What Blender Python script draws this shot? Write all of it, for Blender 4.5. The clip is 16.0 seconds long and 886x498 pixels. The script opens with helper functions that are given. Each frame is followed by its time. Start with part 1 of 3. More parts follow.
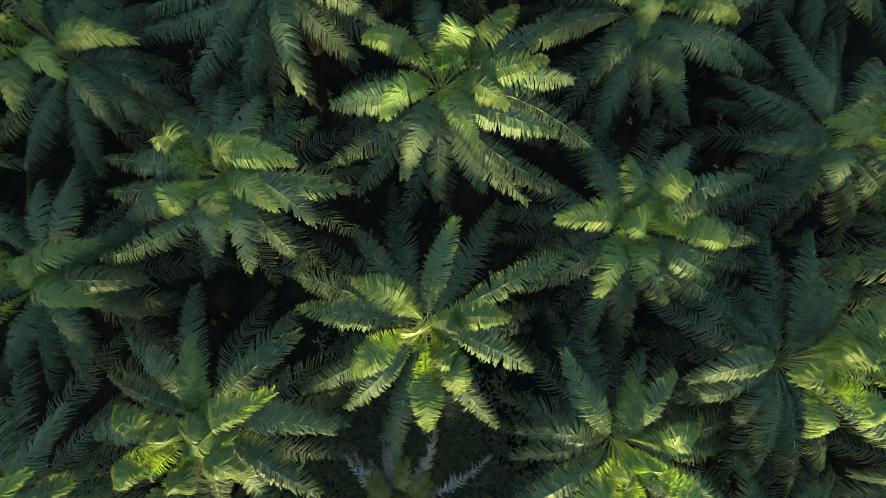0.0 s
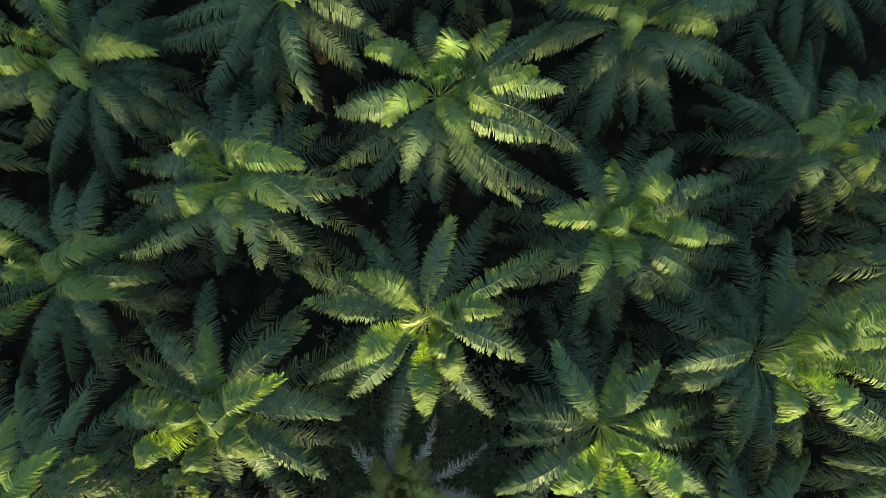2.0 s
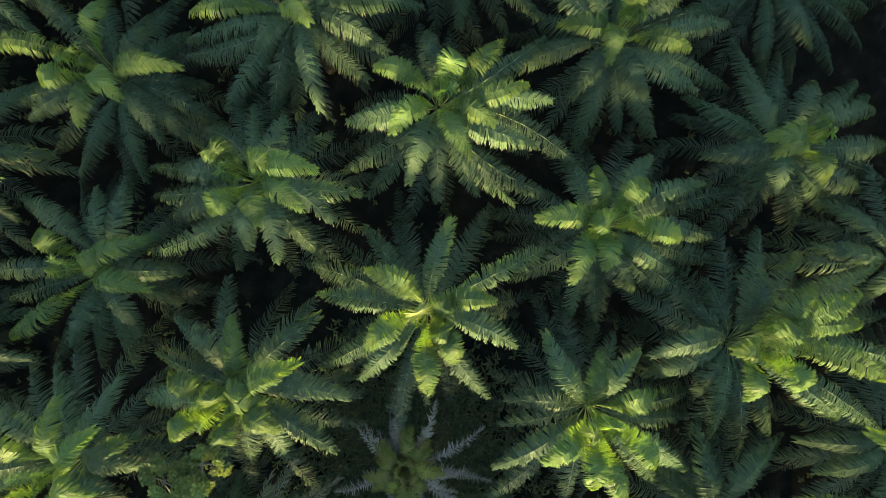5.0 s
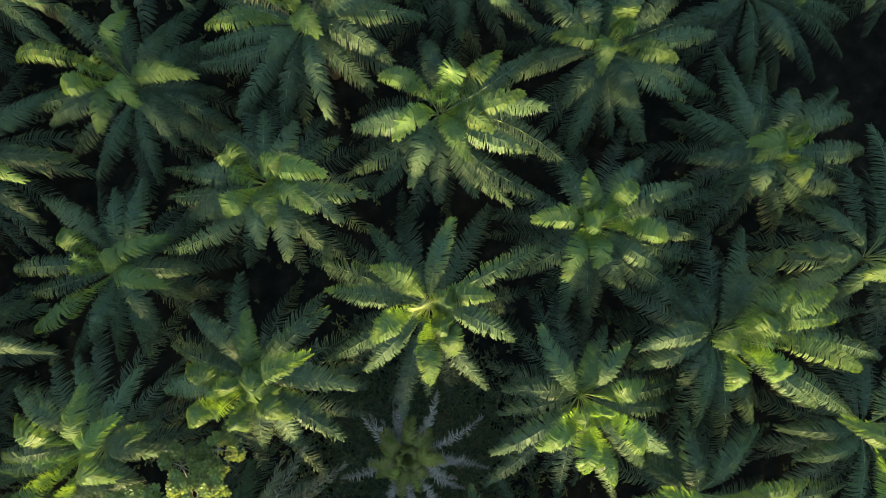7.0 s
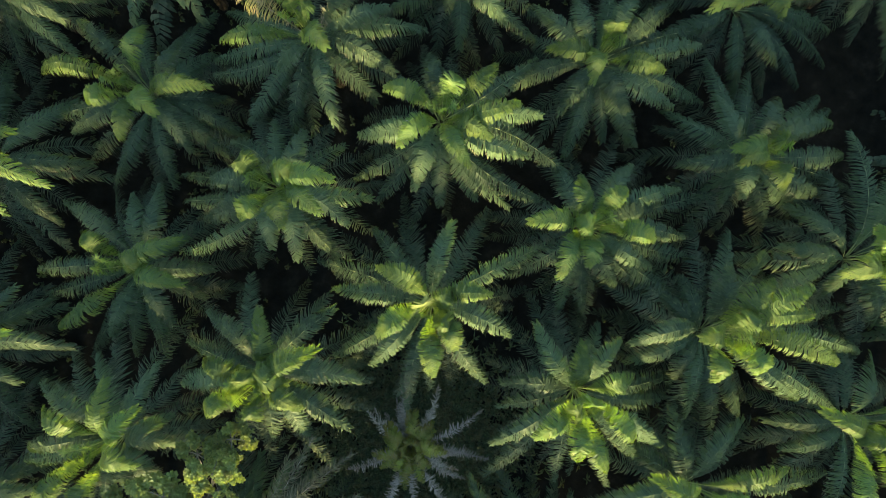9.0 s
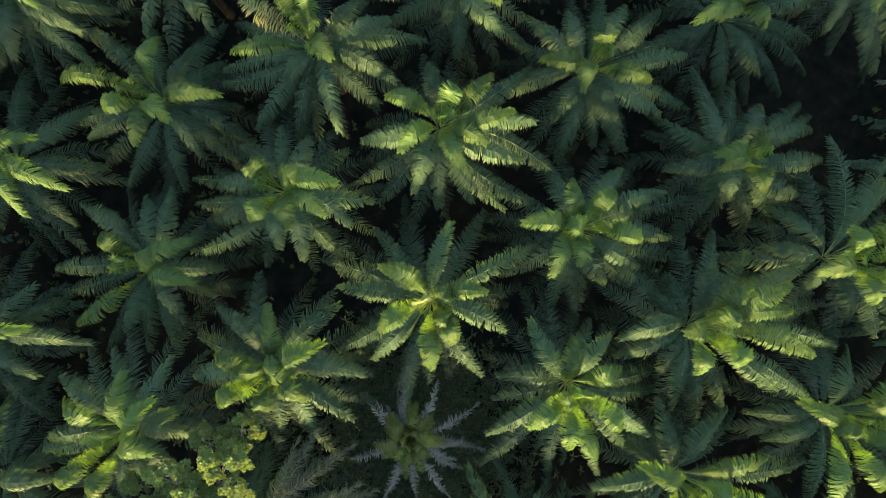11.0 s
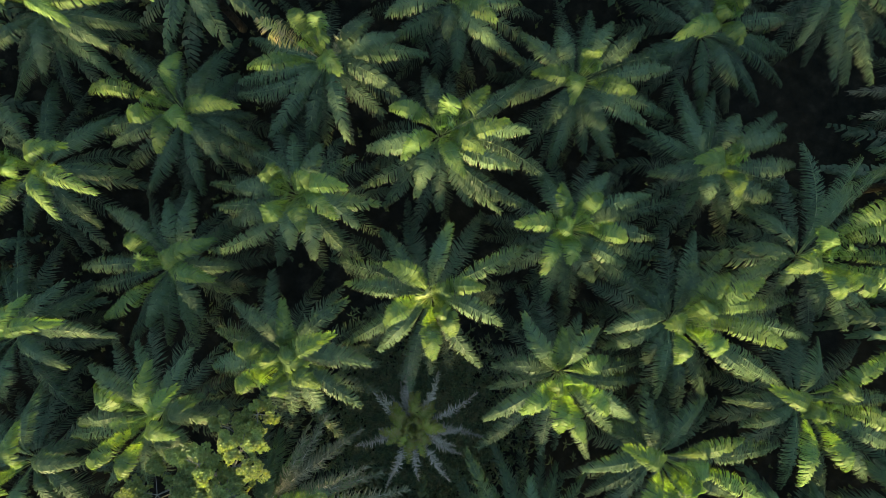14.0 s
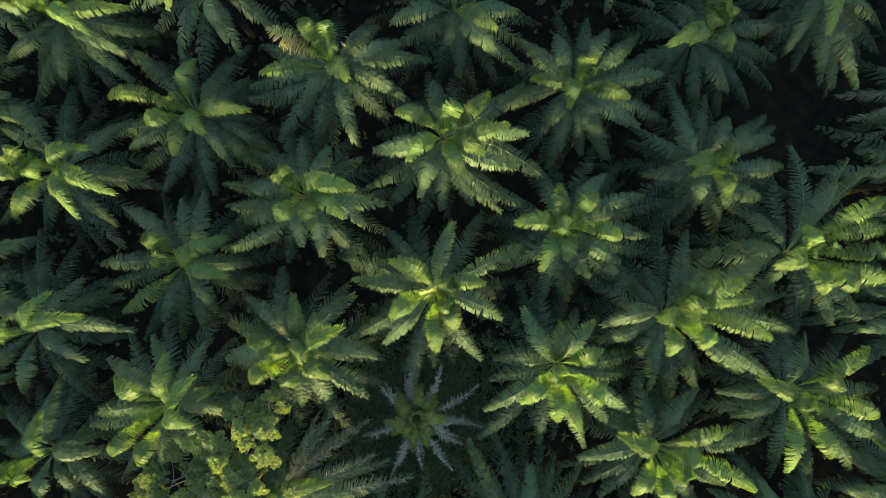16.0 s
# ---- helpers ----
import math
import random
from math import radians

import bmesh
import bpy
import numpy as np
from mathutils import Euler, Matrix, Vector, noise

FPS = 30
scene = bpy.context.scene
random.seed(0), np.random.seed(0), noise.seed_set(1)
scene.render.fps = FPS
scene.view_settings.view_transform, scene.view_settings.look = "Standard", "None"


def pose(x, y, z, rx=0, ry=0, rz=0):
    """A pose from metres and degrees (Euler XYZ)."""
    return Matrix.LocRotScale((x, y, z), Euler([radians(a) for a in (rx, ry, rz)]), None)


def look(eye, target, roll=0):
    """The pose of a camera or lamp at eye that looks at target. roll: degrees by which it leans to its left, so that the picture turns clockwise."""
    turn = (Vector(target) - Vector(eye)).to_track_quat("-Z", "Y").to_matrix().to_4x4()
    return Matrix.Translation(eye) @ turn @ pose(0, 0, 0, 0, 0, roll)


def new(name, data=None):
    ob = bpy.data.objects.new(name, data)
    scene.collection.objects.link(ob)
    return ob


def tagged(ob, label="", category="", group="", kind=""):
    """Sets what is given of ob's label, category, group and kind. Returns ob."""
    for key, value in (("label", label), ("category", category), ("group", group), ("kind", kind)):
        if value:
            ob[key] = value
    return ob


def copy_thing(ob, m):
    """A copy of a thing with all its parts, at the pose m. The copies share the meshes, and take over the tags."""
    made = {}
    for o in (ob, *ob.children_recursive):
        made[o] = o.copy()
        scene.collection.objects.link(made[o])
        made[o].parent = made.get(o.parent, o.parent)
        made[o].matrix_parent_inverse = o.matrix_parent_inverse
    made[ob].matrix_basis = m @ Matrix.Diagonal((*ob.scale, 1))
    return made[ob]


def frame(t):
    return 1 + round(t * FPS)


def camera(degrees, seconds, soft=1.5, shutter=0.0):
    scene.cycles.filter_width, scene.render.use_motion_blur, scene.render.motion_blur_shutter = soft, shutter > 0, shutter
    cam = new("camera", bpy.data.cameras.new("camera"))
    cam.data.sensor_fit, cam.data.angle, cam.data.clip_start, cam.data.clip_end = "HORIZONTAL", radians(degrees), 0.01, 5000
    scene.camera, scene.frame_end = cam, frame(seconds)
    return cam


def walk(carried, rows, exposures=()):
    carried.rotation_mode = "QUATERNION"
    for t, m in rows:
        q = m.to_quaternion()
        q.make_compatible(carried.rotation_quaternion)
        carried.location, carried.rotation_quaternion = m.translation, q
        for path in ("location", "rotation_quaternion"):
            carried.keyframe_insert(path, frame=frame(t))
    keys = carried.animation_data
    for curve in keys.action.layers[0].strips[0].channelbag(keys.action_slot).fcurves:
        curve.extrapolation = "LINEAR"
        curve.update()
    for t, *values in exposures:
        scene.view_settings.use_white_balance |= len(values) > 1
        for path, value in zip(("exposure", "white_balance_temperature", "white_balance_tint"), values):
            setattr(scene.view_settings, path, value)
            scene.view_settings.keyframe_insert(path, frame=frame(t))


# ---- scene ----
cam = camera(70.0, 16.0, soft=0.7)
EYE = 36.5
# seconds, east, north, climb, pitch, swing, roll
ROWS = [
    (0.0, 0.000, 0.000, -0.000, 0.00, 0.00, -0.00),
    (0.5, 0.120, -0.096, 0.374, 0.15, 0.19, -0.01),
    (1.0, 0.214, -0.180, 0.809, 0.26, 0.33, -0.00),
    (1.5, 0.272, -0.230, 1.272, 0.31, 0.42, -0.02),
    (2.0, 0.274, -0.272, 1.732, 0.36, 0.37, -0.05),
    (2.5, 0.262, -0.316, 2.166, 0.42, 0.32, -0.05),
    (3.0, 0.292, -0.326, 2.651, 0.37, 0.36, -0.07),
    (3.5, 0.310, -0.404, 3.093, 0.50, 0.39, -0.08),
    (4.0, 0.322, -0.422, 3.580, 0.49, 0.44, -0.06),
    (6.5, 0.176, -0.252, 5.737, -0.10, 0.25, -0.03),
    (7.0, 0.174, -0.300, 6.214, 0.01, 0.26, -0.04),
    (7.5, 0.170, -0.346, 6.628, 0.17, 0.31, -0.03),
    (8.0, 0.196, -0.398, 7.108, 0.26, 0.36, -0.03),
    (8.5, 0.232, -0.416, 7.525, 0.31, 0.40, -0.02),
    (9.0, 0.250, -0.392, 8.016, 0.25, 0.46, 0.02),
    (11.5, 0.336, -0.402, 10.274, 0.24, 0.44, 0.07),
    (12.0, 0.328, -0.410, 10.765, 0.25, 0.44, 0.08),
    (12.5, 0.316, -0.456, 11.184, 0.31, 0.40, 0.08),
    (13.0, 0.338, -0.476, 11.677, 0.31, 0.42, 0.09),
    (13.5, 0.348, -0.490, 12.105, 0.31, 0.44, 0.09),
    (14.0, 0.356, -0.530, 12.587, 0.36, 0.47, 0.10),
    (14.5, 0.350, -0.590, 13.002, 0.40, 0.51, 0.11),
    (15.0, 0.324, -0.658, 13.460, 0.42, 0.57, 0.13),
    (15.5, 0.310, -0.684, 13.859, 0.39, 0.58, 0.13),
    (16.0, 0.284, -0.710, 14.335, 0.39, 0.60, 0.13),
]
walk(cam, [(t, pose(0, 0, EYE, -90, 0, 0) @ pose(x, -z, y, 90 + p, r, s)) for t, x, y, z, p, s, r in ROWS])

# ---- light ----
SUN_UP, SUN_TO = 5.9, (-0.06, -0.998)
turn = math.atan2(SUN_TO[0], SUN_TO[1])
world = bpy.data.worlds.new("sky")
scene.world = world
world.use_nodes = True
wt = world.node_tree
sky = wt.nodes.new("ShaderNodeTexSky")
sky.sky_type = "NISHITA"
sky.sun_disc = False
sky.sun_elevation = radians(SUN_UP)
sky.sun_rotation = turn
sky.air_density, sky.dust_density, sky.ozone_density = 1.0, 0.4, 1.4
wt.nodes["Background"].inputs["Strength"].default_value = 0.147
wt.links.new(sky.outputs["Color"], wt.nodes["Background"].inputs["Color"])
lamp = bpy.data.lights.new("sun", "SUN")
lamp.energy, lamp.angle, lamp.color = 4.7, radians(7.0), (1.0, 0.845, 0.37)
sun = new("sun", lamp)
up = math.tan(radians(SUN_UP))
sun.matrix_world = look((SUN_TO[0] * 80, SUN_TO[1] * 80, 80 * up), (0, 0, 0))
scene.view_settings.exposure = 2.45


# ---- materials ----
def shader(name):
    m = bpy.data.materials.new(name)
    m.use_nodes = True
    t = m.node_tree
    return m, t, t.nodes["Principled BSDF"], t.nodes["Material Output"]


def ramp(t, source, stops):
    r = t.nodes.new("ShaderNodeValToRGB")
    e = r.color_ramp.elements
    while len(e) < len(stops):
        e.new(0.5)
    for k, (at, c) in zip(e, stops):
        k.position, k.color = at, (*c, 1)
    t.links.new(source, r.inputs[0])
    return r.outputs["Color"]


def grain(t, scale, detail=4.0, rough=0.6):
    n = t.nodes.new("ShaderNodeTexNoise")
    n.inputs["Scale"].default_value, n.inputs["Detail"].default_value, n.inputs["Roughness"].default_value = scale, detail, rough
    p = t.nodes.new("ShaderNodeTexCoord")
    t.links.new(p.outputs["Object"], n.inputs["Vector"])
    return n.outputs["Fac"]


def blend(t, how, fac, a, b):
    x = t.nodes.new("ShaderNodeMix")
    x.data_type, x.blend_type = "RGBA", how
    for slot, v in ((x.inputs[0], fac), (x.inputs[6], a), (x.inputs[7], b)):
        if isinstance(v, (int, float)):
            slot.default_value = v
        elif isinstance(v, tuple):
            slot.default_value = (*v, 1)
        else:
            t.links.new(v, slot)
    return x.outputs[2]


def leaf(name, dark, pale, dry, through_tint, clear=0.35, gloss=0.46, dryness=0.12):
    """Leaf blade: leaflets differ one from another, fronds too, with dry streaks; light also passes through."""
    m, t, b, o = shader(name)
    g = t.nodes.new("ShaderNodeNewGeometry")
    i = t.nodes.new("ShaderNodeObjectInfo")
    each = ramp(t, g.outputs["Random Per Island"], [(0.0, dark), (1.0, pale)])
    frond = ramp(t, i.outputs["Random"], [(0.0, (0.62, 0.64, 0.64)), (0.5, (1, 1, 1)), (1.0, (1.32, 1.36, 1.25))])
    c = blend(t, "MULTIPLY", 1.0, each, frond)
    spots = ramp(t, grain(t, 1.7), [(0.60 - dryness, (0, 0, 0)), (0.80 - dryness * 0.5, (1, 1, 1))])
    c = blend(t, "MIX", spots, c, dry)
    fine = ramp(t, grain(t, 22.0, 2.0), [(0.3, (0.8, 0.8, 0.8)), (0.7, (1.15, 1.15, 1.15))])
    c = blend(t, "MULTIPLY", 1.0, c, fine)
    t.links.new(c, b.inputs["Base Color"])
    b.inputs["Roughness"].default_value = gloss
    b.inputs["Specular IOR Level"].default_value = 0.13
    tr = t.nodes.new("ShaderNodeBsdfTranslucent")
    t.links.new(blend(t, "MULTIPLY", 1.0, c, through_tint), tr.inputs["Color"])
    mix = t.nodes.new("ShaderNodeMixShader")
    mix.inputs[0].default_value = clear
    t.links.new(b.outputs[0], mix.inputs[1])
    t.links.new(tr.outputs[0], mix.inputs[2])
    t.links.new(mix.outputs[0], o.inputs["Surface"])
    return m


def solid(name, stops, scale, rough=0.8, bump=0.3, detail=6.0):
    m, t, b, o = shader(name)
    n = grain(t, scale, detail)
    c = ramp(t, n, stops)
    i = t.nodes.new("ShaderNodeObjectInfo")
    c = blend(t, "MULTIPLY", 1.0, c, ramp(t, i.outputs["Random"], [(0.0, (0.8, 0.8, 0.8)), (1.0, (1.2, 1.2, 1.2))]))
    t.links.new(c, b.inputs["Base Color"])
    b.inputs["Roughness"].default_value = rough
    b.inputs["Specular IOR Level"].default_value = 0.12
    k = t.nodes.new("ShaderNodeBump")
    k.inputs["Strength"].default_value, k.inputs["Distance"].default_value = bump, 0.03
    t.links.new(grain(t, scale * 5, 3.0), k.inputs["Height"])
    t.links.new(k.outputs[0], b.inputs["Normal"])
    return m


GREEN = leaf("palm_leaf", (0.062, 0.092, 0.061), (0.092, 0.132, 0.078), (0.108, 0.145, 0.078), (1.9, 2.2, 0.55), 0.26)
FRESH = leaf("young_palm_leaf", (0.088, 0.136, 0.057), (0.130, 0.182, 0.066), (0.17, 0.205, 0.065), (1.9, 2.1, 0.42), 0.40)
# older lower fronds; their colour is also darkened to deepen the gaps' shade
OLD_SHADED = leaf("old_shaded_palm_leaf", (0.043, 0.066, 0.042), (0.076, 0.108, 0.062), (0.12, 0.13, 0.08), (1.7, 1.7, 0.6), 0.16, 0.5, 0.16)
DRY = leaf("withered_palm_leaf", (0.105, 0.105, 0.062), (0.25, 0.225, 0.15), (0.09, 0.12, 0.055), (1.1, 1.0, 0.8), 0.2, 0.75, 0.1)
TIP = leaf("dry_leaflet_tip", (0.13, 0.14, 0.09), (0.26, 0.25, 0.18), (0.20, 0.19, 0.11), (1.2, 1.1, 0.7), 0.2, 0.7, 0.1)
PALE = leaf("bleached_palm_leaf", (0.28, 0.24, 0.195), (0.52, 0.45, 0.37), (0.34, 0.28, 0.21), (1.1, 1.0, 0.8), 0.2, 0.75, 0.1)
SCORCHED = leaf("scorched_palm_leaf", (0.20, 0.22, 0.06), (0.30, 0.30, 0.10), (0.36, 0.27, 0.17), (1.3, 1.1, 0.5), 0.3, 0.6, 0.25)
SICKLY = leaf("yellowing_palm_leaf", (0.17, 0.21, 0.05), (0.30, 0.32, 0.07), (0.28, 0.22, 0.09), (1.6, 1.5, 0.4), 0.35, 0.5, 0.2)
SPROUT = leaf("sprouting_palm_leaf", (0.33, 0.37, 0.16), (0.47, 0.50, 0.23), (0.36, 0.38, 0.16), (1.5, 1.45, 0.4), 0.4, 0.5, 0.05)
BROAD = leaf("broad_leaf", (0.125, 0.170, 0.062), (0.225, 0.265, 0.105), (0.19, 0.19, 0.07), (1.7, 1.6, 0.4), 0.35, 0.5, 0.1)
WEED = leaf("undergrowth_leaf", (0.048, 0.072, 0.042), (0.095, 0.13, 0.074), (0.15, 0.14, 0.08), (1.6, 1.6, 0.5), 0.25, 0.6, 0.15)
RIB = solid("midrib", [(0.3, (0.16, 0.20, 0.08)), (0.7, (0.30, 0.33, 0.13))], 3.0, 0.45, 0.1)
# rib colour darkened too, as if in shade beneath the crown
OLD_SHADED_RIB = solid("old_shaded_midrib", [(0.3, (0.06, 0.08, 0.04)), (0.7, (0.11, 0.13, 0.06))], 3.0, 0.6, 0.2)
DRY_RIB = solid("dry_midrib", [(0.3, (0.20, 0.17, 0.14)), (0.7, (0.34, 0.30, 0.26))], 3.0, 0.8, 0.2)
BARK = solid("palm_bark", [(0.3, (0.022, 0.018, 0.013)), (0.7, (0.075, 0.062, 0.048))], 2.2, 0.95, 0.8)
WOOD = solid("branch_bark", [(0.3, (0.09, 0.08, 0.06)), (0.7, (0.22, 0.20, 0.16))], 4.0, 0.9, 0.6)
# soil coloured near black, so the gaps between crowns look deeply shaded
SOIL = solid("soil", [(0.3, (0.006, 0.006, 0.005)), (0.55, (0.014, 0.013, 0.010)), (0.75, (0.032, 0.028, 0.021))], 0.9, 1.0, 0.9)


# ---- shaping ----
def mesh_of(name, verts, faces, material, smooth=False):
    me = bpy.data.meshes.new(name)
    me.from_pydata(verts, [], faces)
    if smooth:
        me.shade_smooth()
    me.materials.append(material)
    return me


def part(name, me, parent, label=""):
    ob = new(name, me)
    ob.parent = parent
    return tagged(ob, label=label)


def arc(az, reach, lift, drop, bend, s):
    """Points and directions of a midrib that leaves the crown at az, rises by lift and ends drop above its foot."""
    a = radians(az)
    out, side = np.array([math.cos(a), math.sin(a), 0.0]), np.array([-math.sin(a), math.cos(a), 0.0])
    p0, p1, p2 = out * 0.12, out * reach * 0.38 + side * bend * reach, out * reach
    p1, p2 = p1 + (0, 0, lift), p2 + (0, 0, drop)
    s = np.asarray(s)[:, None]
    pts = (1 - s) ** 2 * p0 + 2 * s * (1 - s) * p1 + s * s * p2
    way = 2 * (1 - s) * (p1 - p0) + 2 * s * (p2 - p1)
    way /= np.linalg.norm(way, axis=1, keepdims=True)
    return pts, way


def unit(v):
    return v / np.maximum(np.linalg.norm(v, axis=1, keepdims=True), 1e-6)


def leaflets(rng, az, reach, lift, drop, bend, n, size, wide, droop, ragged, roll):
    """Both rows of leaflets of one frond: narrow blades set in several planes, in loose tufts, that curl over under their weight."""
    m = 2 * n
    s = np.tile(np.linspace(0.15 if lift > 4 else 0.13, 0.998, n), 2)
    sign = np.repeat([1.0, -1.0], n)
    s = np.clip(s + rng.normal(0, 0.003, m), 0.1, 1.0)
    base, way = arc(az, reach, lift, drop, bend, s)
    side = unit(np.cross(np.tile((0.0, 0.0, 1.0), (m, 1)), way))
    top = unit(np.cross(way, side))
    r = radians(roll) * s
    side, top = side * np.cos(r)[:, None] + top * np.sin(r)[:, None], top * np.cos(r)[:, None] - side * np.sin(r)[:, None]
    side = side * sign[:, None]
    tuft = np.cumsum(rng.random(m) < 0.3)
    lean, hang = rng.normal(0, 1, m + 1)[tuft], rng.normal(0, 1, m + 1)[tuft]
    slow = np.sin(s * rng.uniform(5, 11) + rng.uniform(0, 6, 2)[(sign > 0).astype(int)])
    length = size * np.clip(2.3 * s - 0.2, 0.24, 1) * (1 - 0.5 * np.clip((s - 0.6) / 0.4, 0, 1) ** 2.0)
    length *= rng.normal(1, 0.08, m) * (1 + 0.1 * hang)
    length *= np.where(rng.random(m) < ragged, rng.uniform(0.25, 0.75, m), 1.0)
    loose = 1.8 if ragged > 0.3 else 1.0
    ahead = np.radians(84 - 22 * s - 26 * s ** 5 + 4 * slow + loose * (8 * lean + rng.normal(0, 3, m)))
    rank = np.array([22.0, 8.0, -5.0])[rng.integers(0, 3, m)] * (1 - 0.4 * s)
    rise = np.radians(rank + loose * (5 * hang + rng.normal(0, 3, m)))
    flat = unit(side * np.cos(rise)[:, None] + top * np.sin(rise)[:, None])
    d = unit(way * np.cos(ahead)[:, None] + flat * np.sin(ahead)[:, None])
    w = unit(way - d * np.sum(way * d, axis=1, keepdims=True))
    k = rng.normal(0, 0.14, m)[:, None]
    w = w * np.cos(k) + np.cross(d, w) * np.sin(k)
    width = wide * rng.normal(1, 0.12, m)
    fall = droop * rng.uniform(0.85, 1.2) * (1 + 0.2 * slow + 0.3 * hang) * rng.uniform(0.8, 1.2, m)
    c, rows = base, []
    for step, g, ww in ((0.0, 0.0, 0.7), (0.4, 0.25, 1.0), (0.36, 1.0, 0.75)):
        c = c + unit(d - np.outer(fall * g, (0, 0, 1))) * (length * step)[:, None]
        h = w * (width * ww * 0.5)[:, None]
        rows += [c - h, c + h]
    rows.append(c + unit(d - np.outer(fall * 2.1, (0, 0, 1))) * (length * 0.3)[:, None])
    verts = np.stack(rows, axis=1).reshape(-1, 3)
    q = np.arange(0, 7 * m, 7)[:, None]
    f = (q + (0, 1, 3, 2)).tolist() + (q + (2, 3, 5, 4)).tolist() + (q + (4, 5, 6)).tolist()
    p, way = arc(az, reach, lift, drop, bend, np.linspace(0.12, 1.0, 12))
    h = unit(np.cross(way, np.tile((0.0, 0.0, 1.0), (12, 1)))) * np.linspace(0.03, 0.01, 12)[:, None]
    q = len(verts)
    verts = np.concatenate([verts, np.stack([p - h, p + h], axis=1).reshape(-1, 3) - (0, 0, 0.006)])
    f += [(q + a, q + a + 1, q + a + 3, q + a + 2) for a in range(0, 22, 2)]
    return verts, f


def rib(az, reach, lift, drop, bend, thick):
    s = np.linspace(0, 1, 8)
    p, way = arc(az, reach, lift, drop, bend, s)
    side = unit(np.cross(way, np.tile((0.0, 0.0, 1.0), (8, 1))))
    top = np.cross(side, way)
    w = (thick * (1 - 0.8 * s ** 0.8))[:, None]
    p = p + top * 0.006
    ring = [p + side * w - top * w * 0.4, p + top * w * 0.7, p - side * w - top * w * 0.4]
    v = np.stack(ring, axis=1).reshape(-1, 3)
    f = []
    for q in range(0, 21, 3):
        for a in range(3):
            b = (a + 1) % 3
            f.append((q + a, q + b, q + 3 + b, q + 3 + a))
    return v, f


# lift and drop of the midrib, leaflets a side, blade length, droop, broken share, leaf, rib
KINDS = {
    "spear": (5.0, 4.8, 50, 0.46, 0.5, 0.0, FRESH, RIB),
    "opening": (6.6, 4.9, 70, 0.85, 1.1, 0.0, SPROUT, RIB),
    "young": (7.4, 4.3, 230, 0.81, 1.35, 0.03, FRESH, RIB),
    "spread": (4.6, 1.6, 230, 0.92, 1.45, 0.05, GREEN, RIB),
    "low": (2.4, -0.6, 205, 0.95, 1.5, 0.08, GREEN, RIB),
    # these two take the darkened leaf and rib, with shade in the colour
    "under": (1.0, -2.2, 108, 0.98, 1.3, 0.12, OLD_SHADED, OLD_SHADED_RIB),
    "hanging": (0.5, -4.2, 80, 0.98, 0.9, 0.15, OLD_SHADED, OLD_SHADED_RIB),
    "scorched": (6.4, 4.0, 100, 0.84, 0.9, 0.20, SCORCHED, DRY_RIB),
    "grey": (4.0, 1.9, 130, 0.80, 1.1, 0.34, DRY, DRY_RIB),
    "withered": (2.2, 0.4, 80, 0.52, 0.9, 0.5, PALE, DRY_RIB),
    "sickly": (3.0, 1.5, 110, 0.62, 0.9, 0.10, SICKLY, RIB),
}
# share of leaflets with a dry tip
TIPS = {"young": 0.06, "spread": 0.2, "low": 0.3, "under": 0.3, "hanging": 0.3}
NOTE = {"grey": "withered grey frond with broken leaflets", "scorched": "scorched yellow-brown frond", "withered": "withered grey frond with broken leaflets", "spear": "unopened spear leaf", "opening": "freshly opening yellow leaf"}


def frond(rng, tree, kind, az, reach, bend=None, split=True):
    lift, drop, n, size, droop, ragged, blade, stem = KINDS[kind]
    lift += rng.normal(0, 0.2)
    if kind == "young":
        drop += max(0.0, 2 - reach) * 0.4
    span = math.hypot(reach, 0.7 * lift)
    if kind != "spear":
        size *= min(1.0, 0.5 + span / 9)
    bend, roll = rng.normal(0, 0.07) if bend is None else bend, rng.normal(0, 16)
    n = max(24, int(n * min(1.0, 0.3 + span / 8) * (1.0 if split else 0.17)))
    wide = max(0.06, 1.1 * span / n) if not split else 0.056 if blade is OLD_SHADED else 0.042
    v, f = leaflets(rng, az, reach, lift, drop, bend, n, size, wide, droop, ragged, roll)
    rv, rf = rib(az, reach, lift, drop, bend, 0.021 + 0.0025 * reach)
    if split:
        me = mesh_of("frond", v, f, blade)
        if kind in TIPS:
            me.materials.append(TIP)
            idx = np.zeros(len(me.polygons), dtype=np.int32)
            idx[4 * n:6 * n] = rng.random(2 * n) < TIPS[kind]
            me.polygons.foreach_set("material_index", idx)
        ob = part("frond", me, tree, NOTE.get(kind, ""))
        part("midrib", mesh_of("midrib", rv, rf, stem, True), ob)
    else:
        me = mesh_of("frond", np.concatenate([v, rv]), f + [tuple(q + len(v) for q in a) for a in rf], blade)
        me.materials.append(stem)
        idx = np.zeros(len(me.polygons), dtype=np.int32)
        idx[len(f):] = 1
        me.polygons.foreach_set("material_index", idx)
        part("frond", me, tree, NOTE.get(kind, ""))


